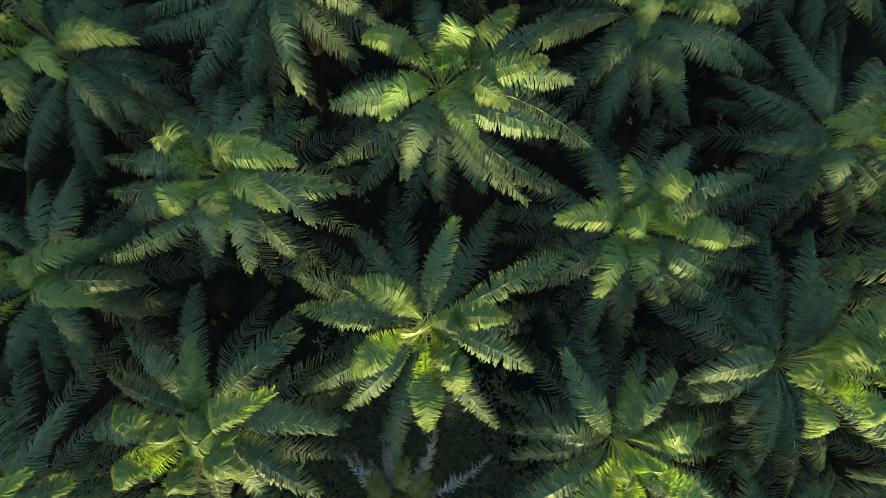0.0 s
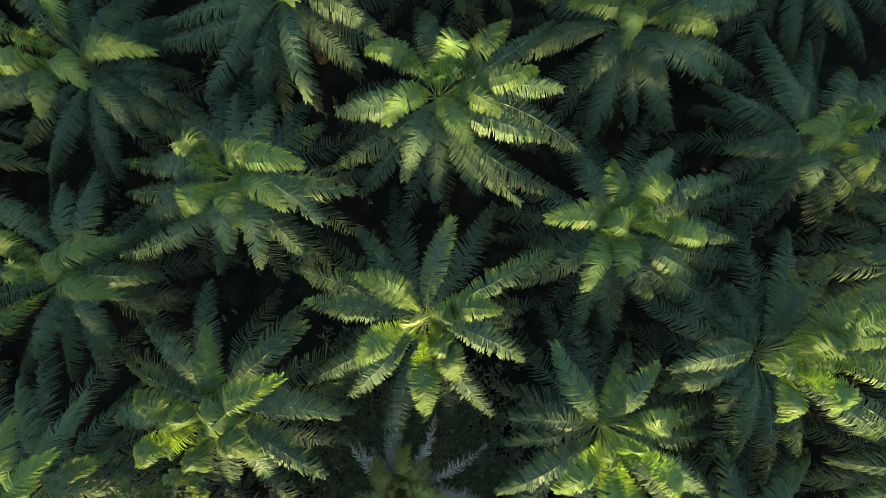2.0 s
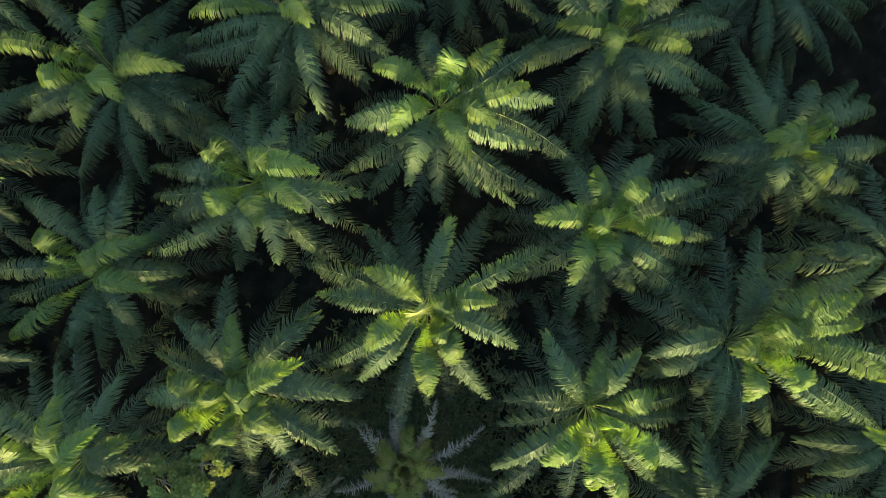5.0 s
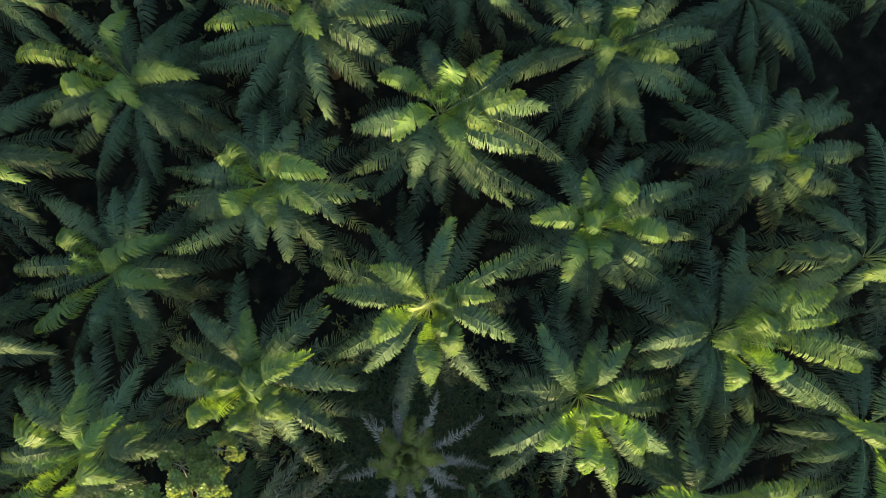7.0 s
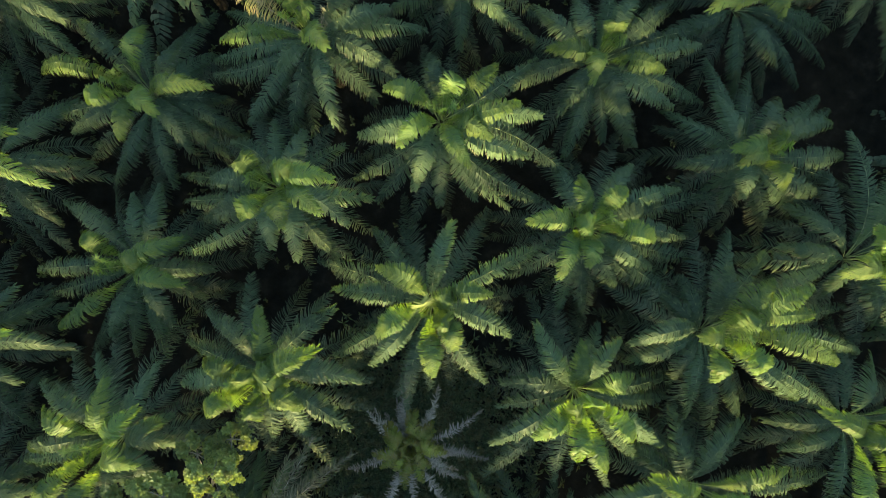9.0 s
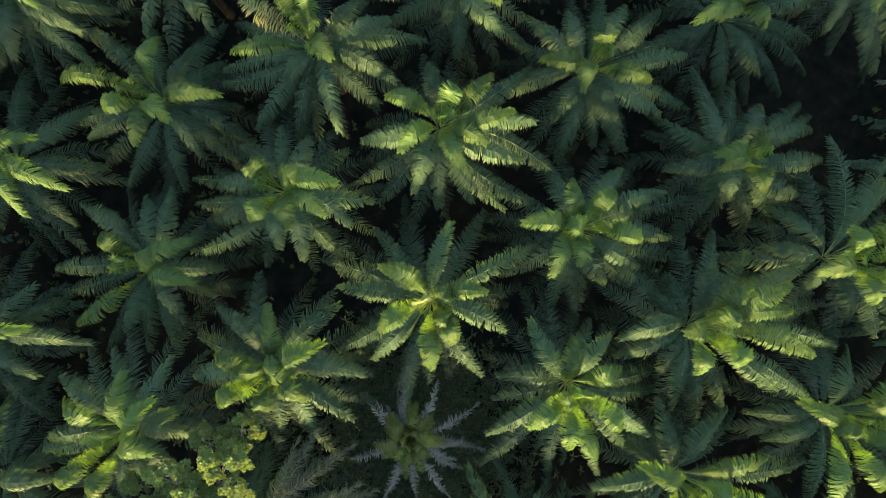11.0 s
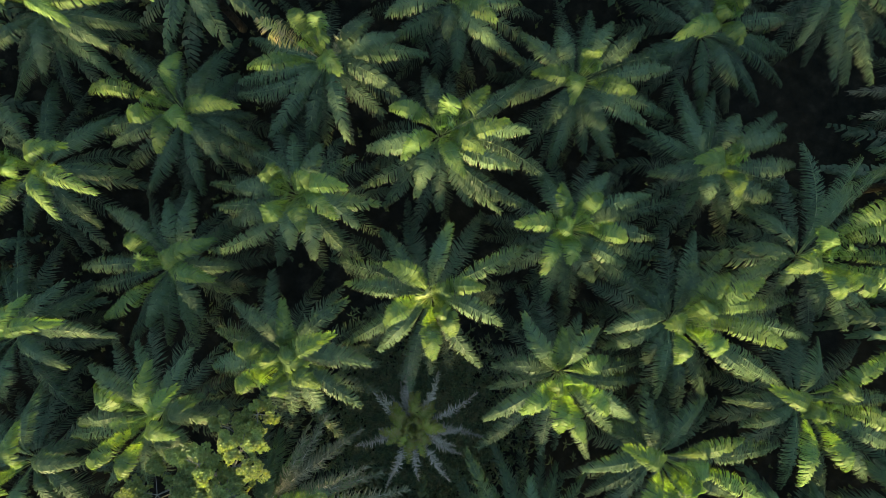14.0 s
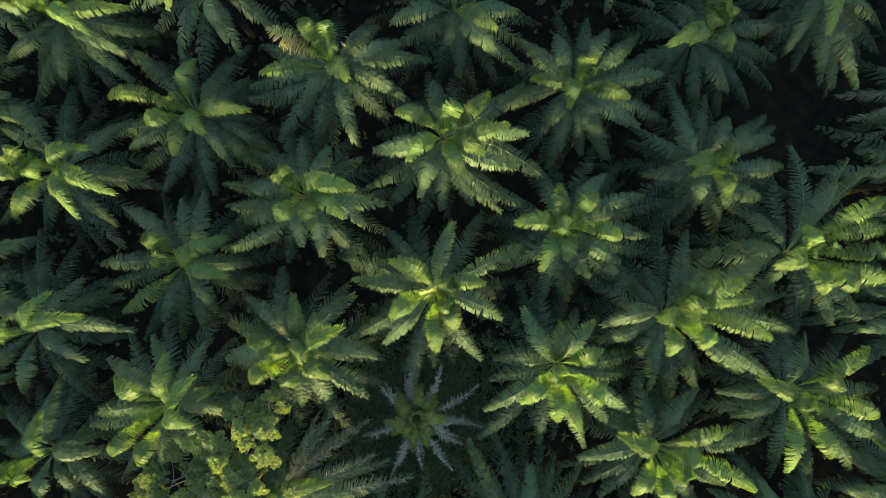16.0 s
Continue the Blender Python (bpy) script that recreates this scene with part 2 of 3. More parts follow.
def trunk(rng, tree, height, girth=0.27):
    """A stout stem in rings of old leaf bases, with a swollen head."""
    v, f, m, k = [], [], 14, int(height / 0.28)
    for j in range(k + 1):
        z = -height - 0.1 + (height + 0.05) * j / k
        g = girth * (1.25 - 0.25 * min(1, j / 6)) * (1.0 + 0.12 * max(0, (j - k + 5) / 5)) * (1.0 if j < k else 0.35)
        for a in range(m):
            ang = 2 * math.pi * (a + 0.5 * (j % 2)) / m
            r = g * (1 + (0.16 if (a + j) % 2 else -0.05) + rng.normal(0, 0.03))
            v.append((r * math.cos(ang), r * math.sin(ang), z))
    for j in range(k):
        for a in range(m):
            b = (a + 1) % m
            f.append((j * m + a, j * m + b, j * m + m + b, j * m + m + a))
    f.append(tuple(k * m + a for a in range(m)))
    part("trunk", mesh_of("trunk", v, f, BARK), tree)


GROWN = []


def palm(x, y, z, under=16, split=True, label="", **fronds):
    """An oil palm whose fronds spring from (x, y, z); each frond by its bearing and its reach."""
    rng = np.random.default_rng(int(abs(x) * 131 + abs(y) * 17 + z * 7) + 3)
    tree = new("oil_palm")
    tree.location = (x, y, z)
    tagged(tree, label or "tall green oil palm with arching feathery fronds, sunlit top", "palm tree", "oil palms of the plantation")
    trunk(rng, tree, z)
    for kind, rows in fronds.items():
        for row in rows:
            frond(rng, tree, kind, *row, split=split)
    start = rng.uniform(0, 360)
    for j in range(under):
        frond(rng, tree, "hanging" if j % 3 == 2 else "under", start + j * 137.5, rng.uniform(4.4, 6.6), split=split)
    for j in range(4):
        frond(rng, tree, "spear", start + 90 + 137.5 * j, rng.uniform(0.25, 0.8), split=split)
    GROWN.append((x, y))
    return tree


# ---- ground ----
def ground():
    n, half = 60, 70.0
    v, f = [], []
    ax = np.concatenate([[-3000, -600, -150], np.linspace(-half, half, n), [150, 600, 3000]])
    for yy in ax:
        for xx in ax:
            h = 0.12 * noise.noise((xx * 0.25, yy * 0.25, 0)) + 0.05 * noise.noise((xx, yy, 3))
            v.append((xx, yy, h if abs(xx) < 80 and abs(yy) < 80 else 0.0))
    k = len(ax)
    for j in range(k - 1):
        for i in range(k - 1):
            f.append((j * k + i, j * k + i + 1, j * k + k + i + 1, j * k + k + i))
    tagged(new("ground", mesh_of("ground", v, f, SOIL, True)), "plantation soil with leaf litter, coloured near black as deep shade", "ground", kind="structure")


ground()

# ---- the palms in view ----
palm(-17.04, 8.71, 7.2, label='broad oil palm, mostly shaded, few lit fronds', spread=[(132, 5.6, -0.12), (-150, 4.7, 0.13), (56, 3.7, -0.33), (-52, 4.4, 0.18)], young=[(64, 3.1, -0.1), (174, 4.1, -0.17), (-145, 2.1, 0.34), (-89, 3.2, 0.34), (-44, 2.7, 0.07), (-5, 4.8, -0.06)], low=[(-23, 5.7, 0.09), (41, 4.3, -0.12), (0, 4.3, -0.08), (-119, 5.6, 0.21), (-81, 5.3, 0.1), (58, 6.2, -0.06), (-39, 5.3, 0.02), (-172, 6.8, 0.07), (107, 5.5, -0.14)])
palm(-7.26, 11.47, 9.2, label='oil palm with a scorched yellow frond in its crown', scorched=[(158, 3.6, 0.16)], young=[(125, 2.2, 0.02), (83, 1.6, -0.34), (-159, 4.0, 0.25), (9, 0.9, -0.34), (-50, 2.4, -0.11)], grey=[(46, 2.6, -0.31)], low=[(-171, 5.9, 0.09), (-130, 5.9, 0.06), (-104, 5.6, 0.03), (-41, 4.6, -0.08), (7, 6.3, 0.04), (160, 5.4, 0.1), (-163, 6.1, 0.28)], spread=[(-129, 2.7, 0.28), (-74, 5.3, 0.07), (-26, 5.2, 0.05), (16, 4.5, -0.15), (38, 3.8, -0.16)])
palm(8.59, 10.37, 8.2, young=[(95, 0.5, 0.34), (-114, 2.4, -0.33), (-32, 3.1, -0.34), (-172, 3.3, 0.27)], spread=[(6, 5.6, -0.07), (113, 3.4, 0.25), (60, 4.0, -0.0), (38, 5.1, -0.11), (142, 4.6, 0.2), (-126, 3.9, -0.01), (-64, 3.4, -0.21), (-35, 4.9, -0.23)], low=[(-165, 5.3, -0.08), (-107, 5.5, 0.04), (-61, 5.3, -0.13), (-18, 6.8, -0.06), (18, 7.0, 0.02), (77, 5.1, -0.01), (-81, 4.4, -0.07)])
palm(17.07, 5.01, 8.2, label='oil palm beside the dark clearing, mostly shaded, sunlit heart', young=[(165, 0.5, 0.34), (-174, 2.4, 0.04), (-152, 2.3, -0.18), (-85, 2.3, -0.34)], spread=[(20, 4.5, 0.21), (-171, 4.3, 0.08), (123, 3.8, 0.34), (66, 3.3, 0.21), (-33, 4.2, -0.31), (-2, 4.8, -0.15), (-107, 2.6, -0.34)], low=[(82, 5.1, 0.21), (37, 6.0, 0.02), (28, 6.1, -0.03), (-16, 6.9, -0.01), (-111, 3.2, -0.17), (-67, 4.2, -0.16), (146, 5.1, 0.16), (107, 6.1, 0.15), (-137, 2.7, -0.04), (-36, 6.2, -0.12), (-45, 4.9, -0.14)])
palm(-0.12, 6.84, 9.3, label='tall oil palm, crown bright yellow-green in low sun', young=[(164, 2.9, -0.11), (53, 1.6, -0.06), (36, 3.4, -0.24), (1, 3.9, -0.3), (-34, 3.0, -0.09), (-65, 3.3, -0.12), (-134, 2.9, 0.01)], spread=[(0, 5.4, -0.06), (-24, 5.2, -0.22), (-167, 4.5, 0.19), (-110, 4.2, 0.0), (101, 3.4, -0.03)], low=[(-91, 4.6, -0.01), (-66, 4.7, -0.04), (-37, 7.4, -0.25), (-148, 5.8, 0.17), (-130, 5.7, 0.06), (35, 6.6, -0.12), (-23, 8.0, 0.16), (-51, 6.1, -0.18)])
palm(-8.98, 3.04, 9.9, label='oil palm with short upright sunlit young fronds, shaded skirt', young=[(127, 1.3, -0.34), (-116, 2.0, 0.34), (-62, 2.6, 0.34), (4, 2.2, 0.27), (-27, 3.5, 0.17), (1, 3.7, 0.14)], spread=[(172, 3.3, 0.01), (-154, 3.9, 0.19), (60, 3.4, -0.28), (-90, 3.3, 0.07), (-72, 4.1, 0.34), (-27, 4.4, 0.25)], low=[(-5, 5.0, -0.07), (137, 4.0, -0.34), (-174, 5.5, 0.11), (-149, 6.7, 0.28), (-50, 4.9, 0.02), (36, 4.3, -0.03), (97, 4.0, -0.11), (171, 5.7, -0.0)])
palm(7.92, 0.92, 8.9, label='oil palm with sunlit young fronds curling over dark ones', young=[(177, 3.7, -0.13), (112, 2.7, 0.34), (57, 2.2, 0.34), (-16, 2.7, 0.12), (-129, 3.4, -0.32), (-109, 2.2, -0.27), (171, 1.4, 0.23)], spread=[(-34, 3.9, -0.14), (-67, 3.4, -0.28), (23, 5.2, 0.18), (21, 3.9, 0.07), (-7, 5.1, 0.08), (57, 4.0, 0.13)], low=[(-42, 5.7, -0.16), (-90, 4.9, -0.16), (-148, 5.2, 0.04), (-15, 7.1, -0.08), (-106, 5.1, -0.12), (112, 4.3, 0.1), (-35, 7.4, -0.11), (15, 7.6, 0.03)])
palm(-0.67, -3.23, 9.8, label='oil palm with a freshly opening yellow leaf at its heart', young=[(141, 3.3, -0.34), (-154, 2.8, -0.34), (-86, 3.2, -0.03), (-56, 2.3, 0.31), (14, 3.1, 0.34), (35, 1.4, 0.1), (-30, 1.3, 0.1)], spread=[(75, 4.6, 0.1), (170, 5.2, -0.1), (-135, 4.4, -0.03), (-20, 4.5, 0.18)], low=[(-56, 5.4, -0.05), (27, 7.1, 0.04), (-103, 6.2, -0.08), (-151, 6.2, -0.03), (128, 5.2, -0.04), (160, 6.8, -0.1)], hanging=[(106, 6.6, 0.05), (56, 6.4, -0.05)], opening=[(120, 0.6, 0.1)])
palm(-17.53, -1.10, 7.4, label='low oil palm in shade, dark green fronds, few sunlit leaves', young=[(128, 2.1, -0.34), (19, 4.1, -0.01), (-14, 4.1, 0.05), (18, 2.4, -0.23), (-128, 4.1, 0.34)], spread=[(138, 5.3, -0.26), (91, 4.0, -0.31), (72, 4.8, -0.34), (-3, 4.6, -0.03), (-177, 5.4, -0.02), (-107, 4.3, 0.27), (-57, 4.2, 0.22)], low=[(-99, 5.6, 0.11), (-32, 3.9, 0.02), (-164, 6.6, 0.07), (-122, 6.6, 0.11), (-80, 5.7, 0.12), (38, 3.2, -0.12)])
palm(-26.09, 5.05, 7.6, label="oil palm in its neighbours' shade, dark green arching fronds", young=[(-51, 1.4, 0.34), (-47, 4.8, 0.3), (-101, 3.5, 0.34), (-154, 1.8, 0.34), (147, 0.6, -0.34), (13, 3.8, 0.01), (-20, 5.9, 0.1)], spread=[(145, 4.6, -0.34), (126, 5.3, -0.34)], low=[(95, 4.2, -0.27), (90, 6.0, -0.21), (40, 5.6, -0.07), (-2, 5.2, -0.03), (-50, 4.9, 0.06), (-113, 4.8, 0.15), (-144, 6.2, 0.1)])
palm(-27.73, -5.79, 7.7, label="oil palm in its neighbours' shade, dark green arching fronds", young=[(41, 4.2, -0.16), (61, 1.2, -0.34), (13, 5.3, 0.13)], spread=[(126, 2.9, -0.34), (43, 5.1, -0.18), (0, 7.1, 0.17), (-27, 4.3, 0.29), (-94, 4.1, 0.34)], low=[(95, 6.8, -0.22), (110, 5.1, -0.27), (-56, 6.1, 0.08), (-171, 4.9, -0.04), (31, 5.2, -0.04), (-143, 5.1, 0.06)])
palm(-17.20, -10.18, 10.2, label='oil palm with sunlit heart, leaning over the broadleaf tree', young=[(130, 3.0, -0.34), (42, 3.5, -0.01), (74, 3.9, -0.26), (-11, 2.6, 0.34), (-135, 3.0, -0.01), (-103, 2.7, 0.34)], spread=[(141, 4.8, -0.22), (60, 4.6, -0.12), (-3, 3.3, 0.31), (-174, 4.4, -0.17), (-69, 3.0, 0.34), (-45, 3.3, 0.34)], low=[(-104, 4.9, -0.02), (-164, 6.3, 0.01), (19, 2.4, -0.01), (116, 4.6, -0.12), (-127, 6.6, 0.06)])
palm(-9.32, -6.90, 10.6, label='bright yellow-green oil palm beside the broadleaf tree', young=[(80, 3.9, -0.32), (145, 2.4, -0.34), (-152, 2.1, -0.13), (-67, 1.5, 0.34), (-19, 2.8, 0.34), (30, 4.0, 0.14), (9, 2.1, 0.3), (46, 2.1, -0.17), (79, 1.0, -0.34)], spread=[(129, 4.5, -0.34), (-176, 4.1, -0.23), (44, 5.2, 0.08), (-1, 5.1, 0.28), (-29, 5.2, 0.22)], low=[(-89, 3.8, 0.17), (-125, 4.1, 0.09), (161, 5.0, -0.07), (-61, 4.1, 0.14)])
palm(7.22, -7.91, 9.5, label='large oil palm by the clearing, heart lit yellow', young=[(97, 3.2, 0.29), (-171, 1.3, -0.34), (94, 0.5, 0.34), (36, 2.5, 0.34), (-151, 3.2, -0.2), (-102, 2.7, -0.32), (-76, 3.2, -0.23), (-38, 2.6, 0.23)], spread=[(172, 4.2, -0.23), (-151, 5.4, -0.09), (-33, 5.1, 0.06), (122, 4.4, 0.13), (53, 3.6, 0.22)], low=[(-7, 5.3, -0.05), (67, 3.8, 0.07), (-135, 7.1, -0.02), (-101, 5.5, -0.12), (-71, 6.0, -0.04), (-49, 5.7, 0.04), (-164, 4.4, -0.12), (7, 5.7, -0.02)])
palm(13.97, -4.70, 9.9, label='wide oil palm, sunlit yellow fronds, long dark lower fronds', spread=[(74, 3.7, 0.15), (-7, 7.7, 0.15), (-37, 5.6, -0.02), (-32, 7.5, 0.04), (-173, 4.2, -0.29), (32, 7.7, 0.09)], young=[(57, 3.5, 0.34), (35, 4.6, 0.2), (18, 4.0, 0.34), (59, 1.7, 0.34), (-12, 5.0, 0.2), (-54, 1.9, 0.32), (-117, 2.2, -0.34), (174, 1.7, -0.24)], low=[(-63, 5.3, -0.07), (-97, 5.0, -0.12), (-154, 4.3, -0.03), (135, 3.3, -0.0), (104, 3.1, 0.12), (71, 5.8, 0.04), (47, 5.8, 0.13), (9, 8.4, 0.01), (-116, 3.4, -0.21), (-83, 6.1, -0.06)])
palm(22.03, -0.78, 9.6, label='oil palm with many sunlit fronds beside the dark clearing', young=[(-164, 2.9, -0.14), (124, 1.9, 0.34), (41, 4.8, 0.34), (19, 4.1, 0.34), (2, 4.5, -0.01), (-22, 4.0, -0.21), (-46, 2.9, -0.29), (-90, 2.4, -0.34)], low=[(84, 7.1, -0.09), (54, 7.7, 0.14), (43, 8.2, 0.19), (-36, 6.4, -0.05), (134, 4.2, -0.05), (168, 3.4, 0.04), (-117, 2.6, -0.12), (-54, 5.8, 0.0)], spread=[(60, 4.9, 0.34), (-83, 3.6, -0.19)])
palm(21.90, -9.57, 9.4, label='oil palm with long sunlit fronds and dark gaps around', young=[(157, 3.8, 0.03), (60, 2.2, 0.34), (49, 4.4, 0.34), (-77, 3.2, -0.34), (-116, 4.4, -0.34), (-180, 1.8, -0.34), (-15, 3.3, 0.25)], spread=[(-27, 6.1, -0.02), (-54, 5.8, -0.05), (80, 3.8, 0.32)], low=[(-175, 3.9, -0.05), (-147, 3.6, 0.01), (-1, 6.6, 0.07), (-95, 6.0, -0.11), (-72, 7.2, -0.06)])
palm(13.37, -13.23, 9.2, label='oil palm with pale sunlit arching fronds, dark skirt', young=[(150, 3.6, -0.17), (32, 4.1, 0.34), (23, 1.7, 0.34), (-45, 0.9, 0.14), (-17, 5.1, 0.26), (-144, 2.9, -0.34), (-103, 2.1, -0.34)], spread=[(-175, 4.9, -0.25), (9, 7.0, 0.08), (105, 4.7, 0.18), (57, 4.7, 0.33), (-26, 4.7, 0.1)], low=[(-147, 5.1, -0.13), (147, 4.2, -0.09), (-131, 4.8, -0.12), (-52, 5.4, -0.04)])
palm(-26.24, -13.78, 8.2, label='oil palm in deep shade with bare-ribbed dark fronds', young=[(67, 3.7, -0.34), (-158, 0.5, -0.34), (-33, 1.2, 0.34)], spread=[(77, 5.4, -0.06), (3, 3.7, 0.21), (-96, 2.8, 0.34)], low=[(17, 2.9, 0.19), (-68, 3.8, 0.07), (-49, 4.7, 0.3), (-174, 4.4, -0.09), (150, 5.0, -0.17)])
palm(-25.93, 15.38, 7.6, young=[(-31, 4.4, 0.08), (-91, 1.1, 0.34), (-7, 6.3, -0.19), (-165, 1.7, 0.34), (20, 1.7, -0.34)], spread=[(-136, 4.5, 0.34), (-83, 4.4, 0.34), (-31, 5.3, -0.03), (135, 2.2, -0.16)], low=[(-116, 6.5, 0.21), (-45, 5.8, -0.0), (-81, 4.1, 0.29), (-7, 5.4, -0.08)])
palm(0.61, 15.57, 8.1, label="oil palm in its neighbours' shade, dark green arching fronds", spread=[(-164, 4.3, 0.06), (-98, 2.7, 0.05), (-6, 4.3, -0.16), (-49, 4.3, -0.18)], young=[(-45, 3.6, -0.25), (-150, 0.5, 0.34), (-49, 0.7, -0.34)], low=[(-140, 3.4, 0.1), (-86, 4.1, 0.1), (-37, 6.0, -0.09), (-155, 4.4, 0.22)])
palm(17.03, 13.93, 7.1, young=[(-138, 2.3, -0.02), (-122, 1.0, -0.34), (-151, 3.5, 0.05), (39, 0.6, 0.13), (-70, 2.2, -0.34), (93, 1.7, 0.34)], low=[(-160, 4.5, 0.16), (-10, 6.2, -0.05), (-47, 6.1, 0.01), (-86, 5.2, -0.12), (-29, 6.6, 0.01)], spread=[(-65, 4.3, -0.28), (4, 5.4, -0.08), (131, 2.8, 0.34)])
palm(25.53, 16.96, 7.5, label='shaded oil palm with long hanging fronds beside the clearing', spread=[(-124, 5.4, -0.15), (-97, 6.5, -0.25), (-77, 7.0, -0.25)], young=[(-114, 4.5, -0.34)], low=[(-26, 5.2, 0.01), (-78, 6.4, -0.15)])
palm(-11.59, -16.92, 8.2, label='oil palm with withered grey-green fronds beside the broadleaf tree', spread=[(77, 4.1, -0.12), (20, 6.8, 0.15), (7, 7.8, 0.16)], grey=[(60, 6.6, -0.15), (55, 7.8, -0.09), (40, 8.6, 0.06), (25, 7.7, 0.06), (20, 8.4, 0.1), (11, 9.6, 0.06), (42, 7.2, 0.09)], young=[(26, 5.2, 0.34), (30, 3.4, 0.34), (87, 1.7, -0.34)], low=[(79, 4.9, -0.12), (58, 4.9, -0.07)])
palm(5.43, -19.29, 9.0, spread=[(91, 5.1, 0.07)], low=[(123, 7.3, 0.06), (51, 5.9, 0.06), (139, 4.8, -0.13), (70, 5.5, 0.04), (107, 5.4, -0.0)])
palm(29.71, -15.85, 9.4, young=[(121, 3.4), (179, 3.7)], spread=[(175, 5.2), (128, 4.4), (0, 1.8)], low=[(149, 4.2), (-142, 4.2), (-69, 3.9), (38, 4.2)])
palm(33.99, 9.78, 4.8, under=5, label='low ailing oil palm with grey ragged fronds by the clearing', grey=[(177, 6.8), (-168, 6.0), (-151, 5.4), (148, 4.4), (171, 3.8), (-167, 4.6)], low=[(26, 3.6), (-50, 3.7)])

# ---- a stunted palm in the clearing ----
def stunted(x, y, z):
    rng = np.random.default_rng(77)
    tree = tagged(new("stunted_palm"), "small sickly palm, yellowing heart, withered grey outer fronds", "palm tree", "oil palms of the plantation")
    tree.location = (x, y, z)
    trunk(rng, tree, z, 0.24)
    for j in range(17):
        frond(rng, tree, "sickly", 137.5 * j + rng.normal(0, 10), rng.uniform(1.6, 2.6))
    for j in range(6):
        frond(rng, tree, "sickly", 50 + 137.5 * j, rng.uniform(0.5, 1.0))
    for j in range(22):
        frond(rng, tree, "withered", 137.5 * j + rng.normal(0, 20), rng.uniform(2.4, 4.9))
    GROWN.append((x, y))


stunted(-2.05, -12.17, 5.2)


# ---- the plantation beyond ----
def beyond():
    rng = np.random.default_rng(5)
    stock = []
    spots = []
    for i in range(-9, 10):
        for j in range(-9, 10):
            x, y = -0.06 + 7.55 * i - 1.0 * j, 6.73 - 5.2 * i - 9.4 * j
            if abs(x) > 42 or not -44 < y < 30 or min(math.hypot(x - a, y - b) for a, b in GROWN) < 5.2:
                continue
            if math.hypot(x - 22, y - 8.3) < 5:
                continue
            spots.append((x + rng.normal(0, 0.4), y + rng.normal(0, 0.4)))
    for k, (x, y) in enumerate(spots):
        if k < 3:
            start = rng.uniform(0, 360)
            stock.append(palm(x, y, 9.0, 6, False, "oil palm in the plantation's further rows",
                young=[(start + 137.5 * q, rng.uniform(1.6, 3.4)) for q in range(7)],
                spread=[(start + 40 + 137.5 * q, rng.uniform(3.4, 4.8)) for q in range(8)],
                low=[(start + 75 + 137.5 * q, rng.uniform(4.4, 5.8)) for q in range(9)]))
        else:
            copy_thing(stock[k % 3], pose(x, y, 8.7 + rng.uniform(-0.9, 0.3), 0, 0, rng.uniform(0, 360)))


beyond()


# ---- a broadleaf tree among the palms ----
def limb(a, b, r0, r1, sway):
    a, b = np.array(a, float), np.array(b, float)
    mid = (a + b) / 2 + sway
    s = np.linspace(0, 1, 9)[:, None]
    p = (1 - s) ** 2 * a + 2 * s * (1 - s) * mid + s * s * b
    way = unit(np.gradient(p, axis=0))
    u = unit(np.cross(way, np.tile((0.31, 0.95, 0.1), (9, 1))))
    w = np.cross(way, u)
    v, f = [], []
    for j in range(9):
        r = r0 + (r1 - r0) * j / 8
        for q in range(7):
            g = 2 * math.pi * q / 7
            v.append(p[j] + (u[j] * math.cos(g) + w[j] * math.sin(g)) * r)
    for j in range(8):
        for q in range(7):
            k = (q + 1) % 7
            f.append((j * 7 + q, j * 7 + k, j * 7 + 7 + k, j * 7 + 7 + q))
    f.append(tuple(56 + q for q in range(7)))
    return v, f


def rosettes(rng, centre, spread, count, blades=10, size=0.2):
    """A lobe of foliage: whorls of small oval leaves set over an uneven mound."""
    v, f = [], []
    for _ in range(count):
        a, h = rng.uniform(0, 2 * math.pi), rng.random() ** 0.6
        rad = spread * math.sqrt(rng.random()) * (0.8 + 0.3 * math.sin(3 * a + centre[0]))
        c = np.array(centre) + (rad * math.cos(a), rad * math.sin(a), spread * 0.75 * (math.sqrt(max(0, 1 - (rad / spread / 1.12) ** 2)) - 1) * 1.0 - (1 - h) * spread * 0.55)
        for b in range(blades):
            g = 2.4 * b + rng.normal(0, 0.3)
            tilt = rng.uniform(-0.25, 0.9)
            d = np.array([math.cos(g) * math.cos(tilt), math.sin(g) * math.cos(tilt), math.sin(tilt)])
            s = unit(np.cross(d, (0, 0, 1))[None])[0]
            n = np.cross(s, d)
            ll, q = size * rng.uniform(0.7, 1.25), len(v)
            v += [c + d * 0.02, c + d * ll * 0.6 + s * ll * 0.3 + n * 0.02, c + d * ll - n * 0.02, c + d * ll * 0.6 - s * ll * 0.3 + n * 0.02]
            f += [(q, q + 1, q + 2), (q, q + 2, q + 3)]
    return v, f


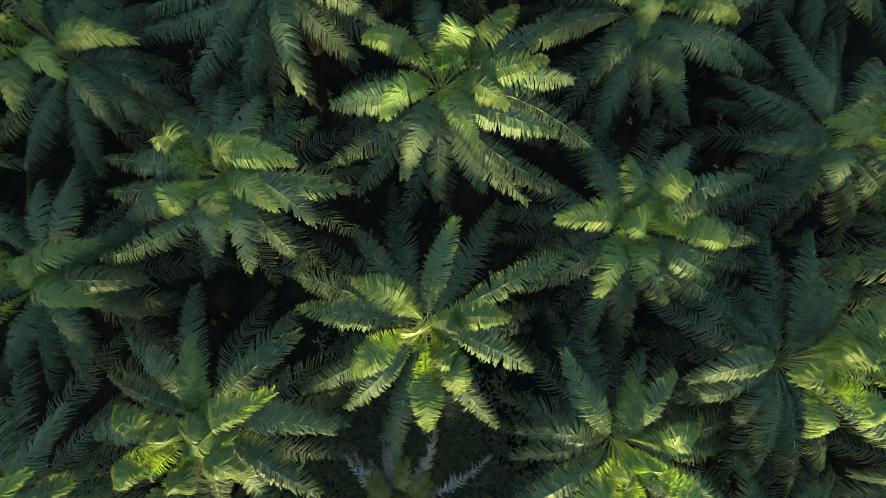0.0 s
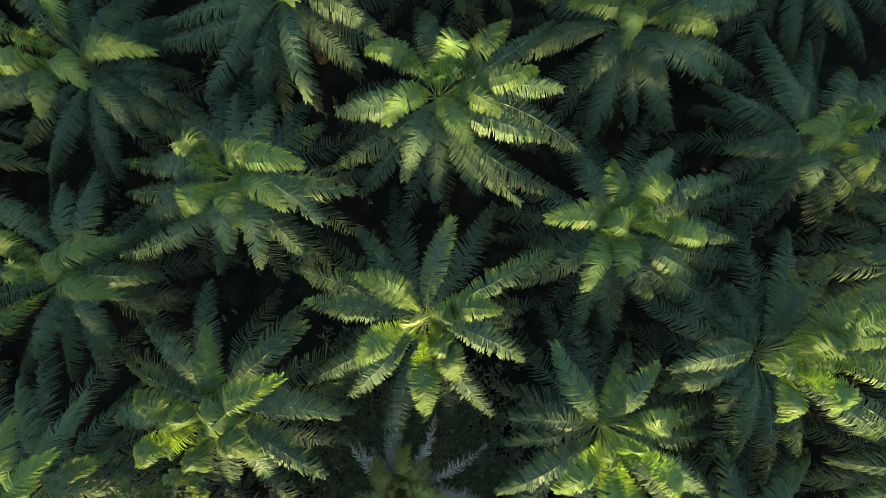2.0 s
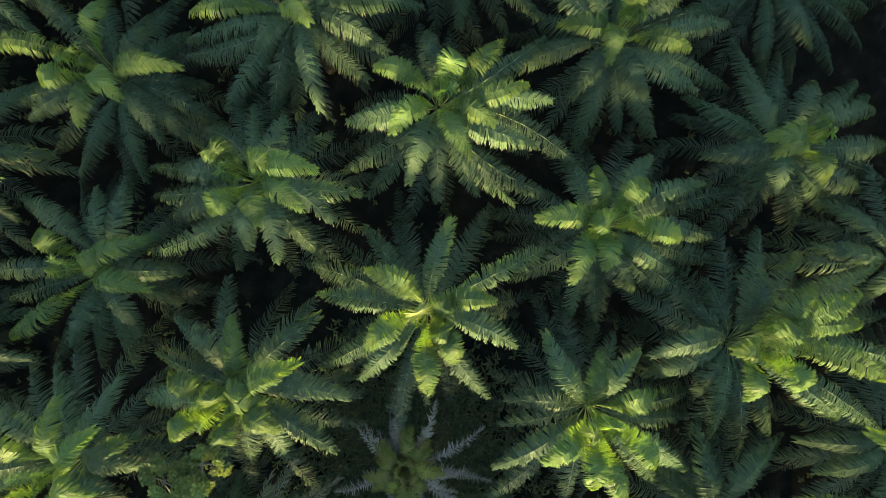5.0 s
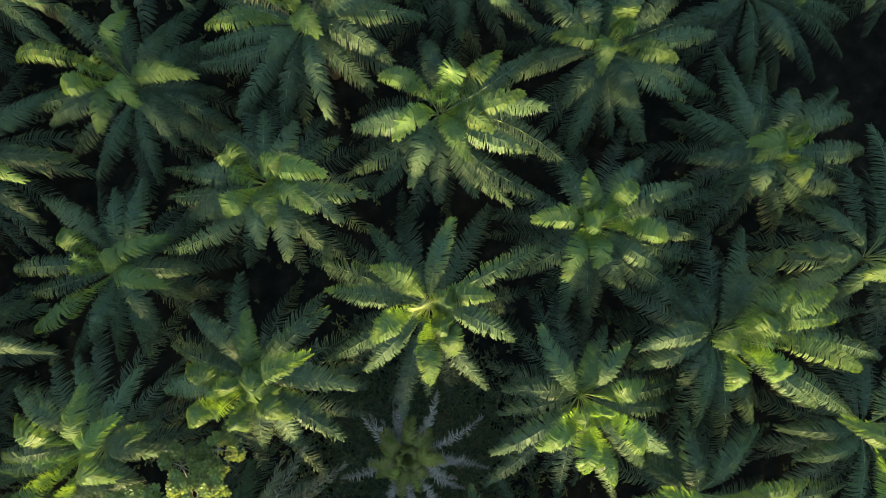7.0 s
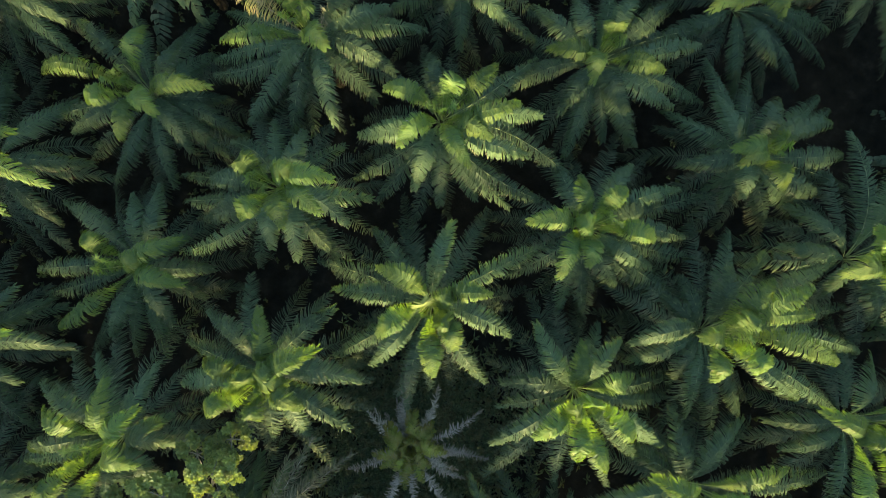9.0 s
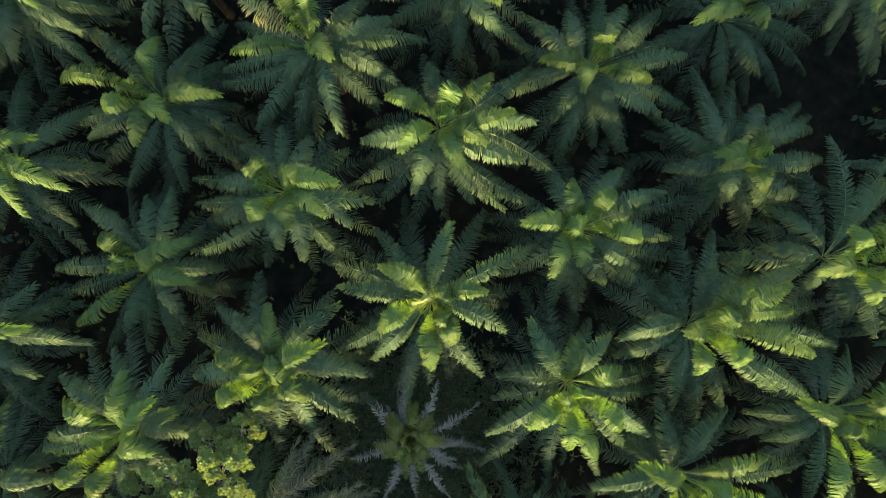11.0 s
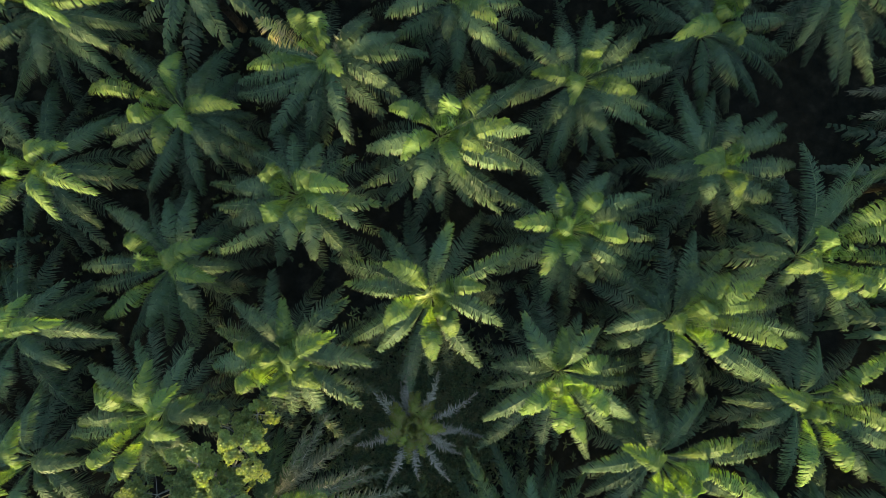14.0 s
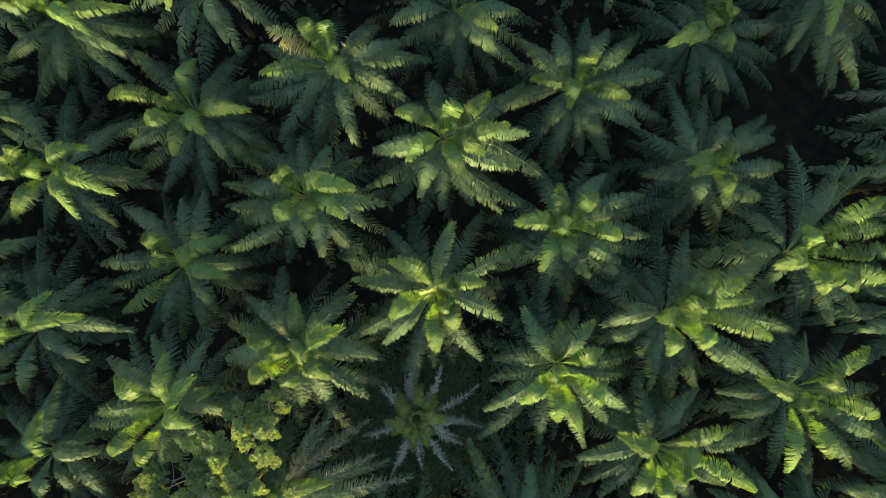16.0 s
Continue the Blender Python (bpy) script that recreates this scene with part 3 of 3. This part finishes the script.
def broadleaf():
    rng = np.random.default_rng(21)
    foot = np.array((-13.4, -14.6, 0.0))
    tree = tagged(new("broadleaf_tree"), "broadleaf tree with knobbly yellow-green foliage between the palms", "tree")
    tree.location = foot
    v, f = limb((0, 0, -0.1), (0.2, 0.6, 10.5), 0.17, 0.10, (0.4, -0.2, 0))
    part("trunk", mesh_of("trunk", v, f, WOOD, True), tree)
    lobes = [(-15.9, -14.0, 14.0, 1.3), (-13.6, -12.3, 14.0, 1.2), (-11.1, -11.1, 14.3, 1.15), (-10.4, -9.6, 13.6, 0.75),
        (-14.1, -14.8, 14.2, 1.35), (-11.9, -13.8, 14.0, 1.15), (-17.5, -15.0, 13.8, 1.1), (-12.1, -10.4, 13.5, 0.7), (-13.0, -16.6, 14.1, 1.5), (-15.8, -16.6, 14.0, 1.4)]
    for x, y, z, r in lobes:
        c = np.array((x, y, z + 0.3)) - foot
        v, f = limb((0.15, 0.5, 9.2), c - (0, 0, 0.35), 0.07, 0.02, (0, 0, -0.8))
        arm = part("limb", mesh_of("limb", v, f, WOOD, True), tree)
        for k in range(5):
            a, q = 1.26 * k + x, r * rng.uniform(0.35, 1.25)
            tuft = c + (q * math.cos(a), q * math.sin(a), rng.uniform(-0.9, 0.3))
            v, f = rosettes(rng, tuft, r * rng.uniform(0.35, 0.8), int(44 * r * r))
            part("foliage", mesh_of("foliage", v, f, BROAD), arm)
            v, f = limb(c - (0, 0, 0.45), tuft - (0, 0, 0.1), 0.025, 0.012, (0, 0, -0.1))
            part("twig", mesh_of("twig", v, f, WOOD, True), arm)


broadleaf()


# ---- undergrowth ----
def undergrowth():
    rng = np.random.default_rng(9)
    v, f = [], []
    for k in range(8600):
        x, y = rng.uniform(-42, 42), rng.uniform(-34, 30)
        if k < 4600:
            x, y = rng.normal(-2.0, 3.2), rng.normal(-14.0, 3.2)
        elif math.hypot(x - 23.5, y - 9.0) < 7.5:
            continue
        elif noise.noise((x * 0.12, y * 0.12, 7)) < -0.12:
            continue
        for b in range(7):
            g, ll = rng.uniform(0, 6.28), rng.uniform(0.2, 0.6) if k < 4600 else rng.uniform(0.1, 0.32)
            d, s = np.array((math.cos(g), math.sin(g), 0)), np.array((-math.sin(g), math.cos(g), 0))
            c, q, h = np.array((x, y, 0.0)), len(v), rng.uniform(0.15, 0.5)
            v += [c + s * 0.02, c - s * 0.02, c + d * ll * 0.5 - s * 0.06 + (0, 0, h), c + d * ll * 0.5 + s * 0.06 + (0, 0, h), c + d * ll + (0, 0, h * 0.6)]
            f += [(q, q + 1, q + 2, q + 3), (q + 3, q + 2, q + 4)]
    tagged(new("undergrowth", mesh_of("undergrowth", v, f, WEED)), "dark green weeds and grass under the palms", "undergrowth", kind="stuff")


undergrowth()


# ---- the plantation out to the distance ----
def far_rows():
    rng = np.random.default_rng(31)
    v, f = [], []
    for i in range(-20, 21):
        for j in range(-20, 21):
            x, y = -0.06 + 7.55 * i - 1.0 * j, 6.73 - 5.2 * i - 9.4 * j
            if abs(x) > 125 or not -150 < y < 110 or (abs(x) < 42 and -44 < y < 30):
                continue
            x, y, z = x + rng.normal(0, 0.5), y + rng.normal(0, 0.5), 9.1 + rng.uniform(-1.0, 0.6)
            q = len(v)
            v += [(x + 0.35 * math.cos(a), y + 0.35 * math.sin(a), h) for h in (0, z) for a in (0, 2.1, 4.2)]
            f += [(q, q + 1, q + 4, q + 3), (q + 1, q + 2, q + 5, q + 4), (q + 2, q, q + 3, q + 5)]
            for k in range(26):
                up = k / 26
                reach = 1.8 + 4.2 * min(1, up * 1.6)
                az = 137.5 * k + rng.normal(0, 9)
                p, way = arc(az, reach, 6.8 - 6.0 * up, 4.2 - 5.8 * up, rng.normal(0, 0.05), np.linspace(0.14, 1, 9))
                side = unit(np.cross(way, np.tile((0.0, 0.0, 1.0), (9, 1))))
                p = p + (x, y, z)
                for m in range(8):
                    w = 0.85 * math.sin(math.pi * (0.2 + 0.68 * m / 7))
                    q = len(v)
                    tip = p[m] + way[m] * w * 0.7 - (0, 0, 0.4 * w)
                    v += [p[m], p[m + 1], tip + side[m] * w, tip - side[m] * w]
                    f += [(q, q + 1, q + 2), (q + 1, q, q + 3)]
    tagged(new("far_plantation", mesh_of("far_plantation", v, f, GREEN)), "green oil palm plantation stretching away", "plantation", kind="stuff")


far_rows()
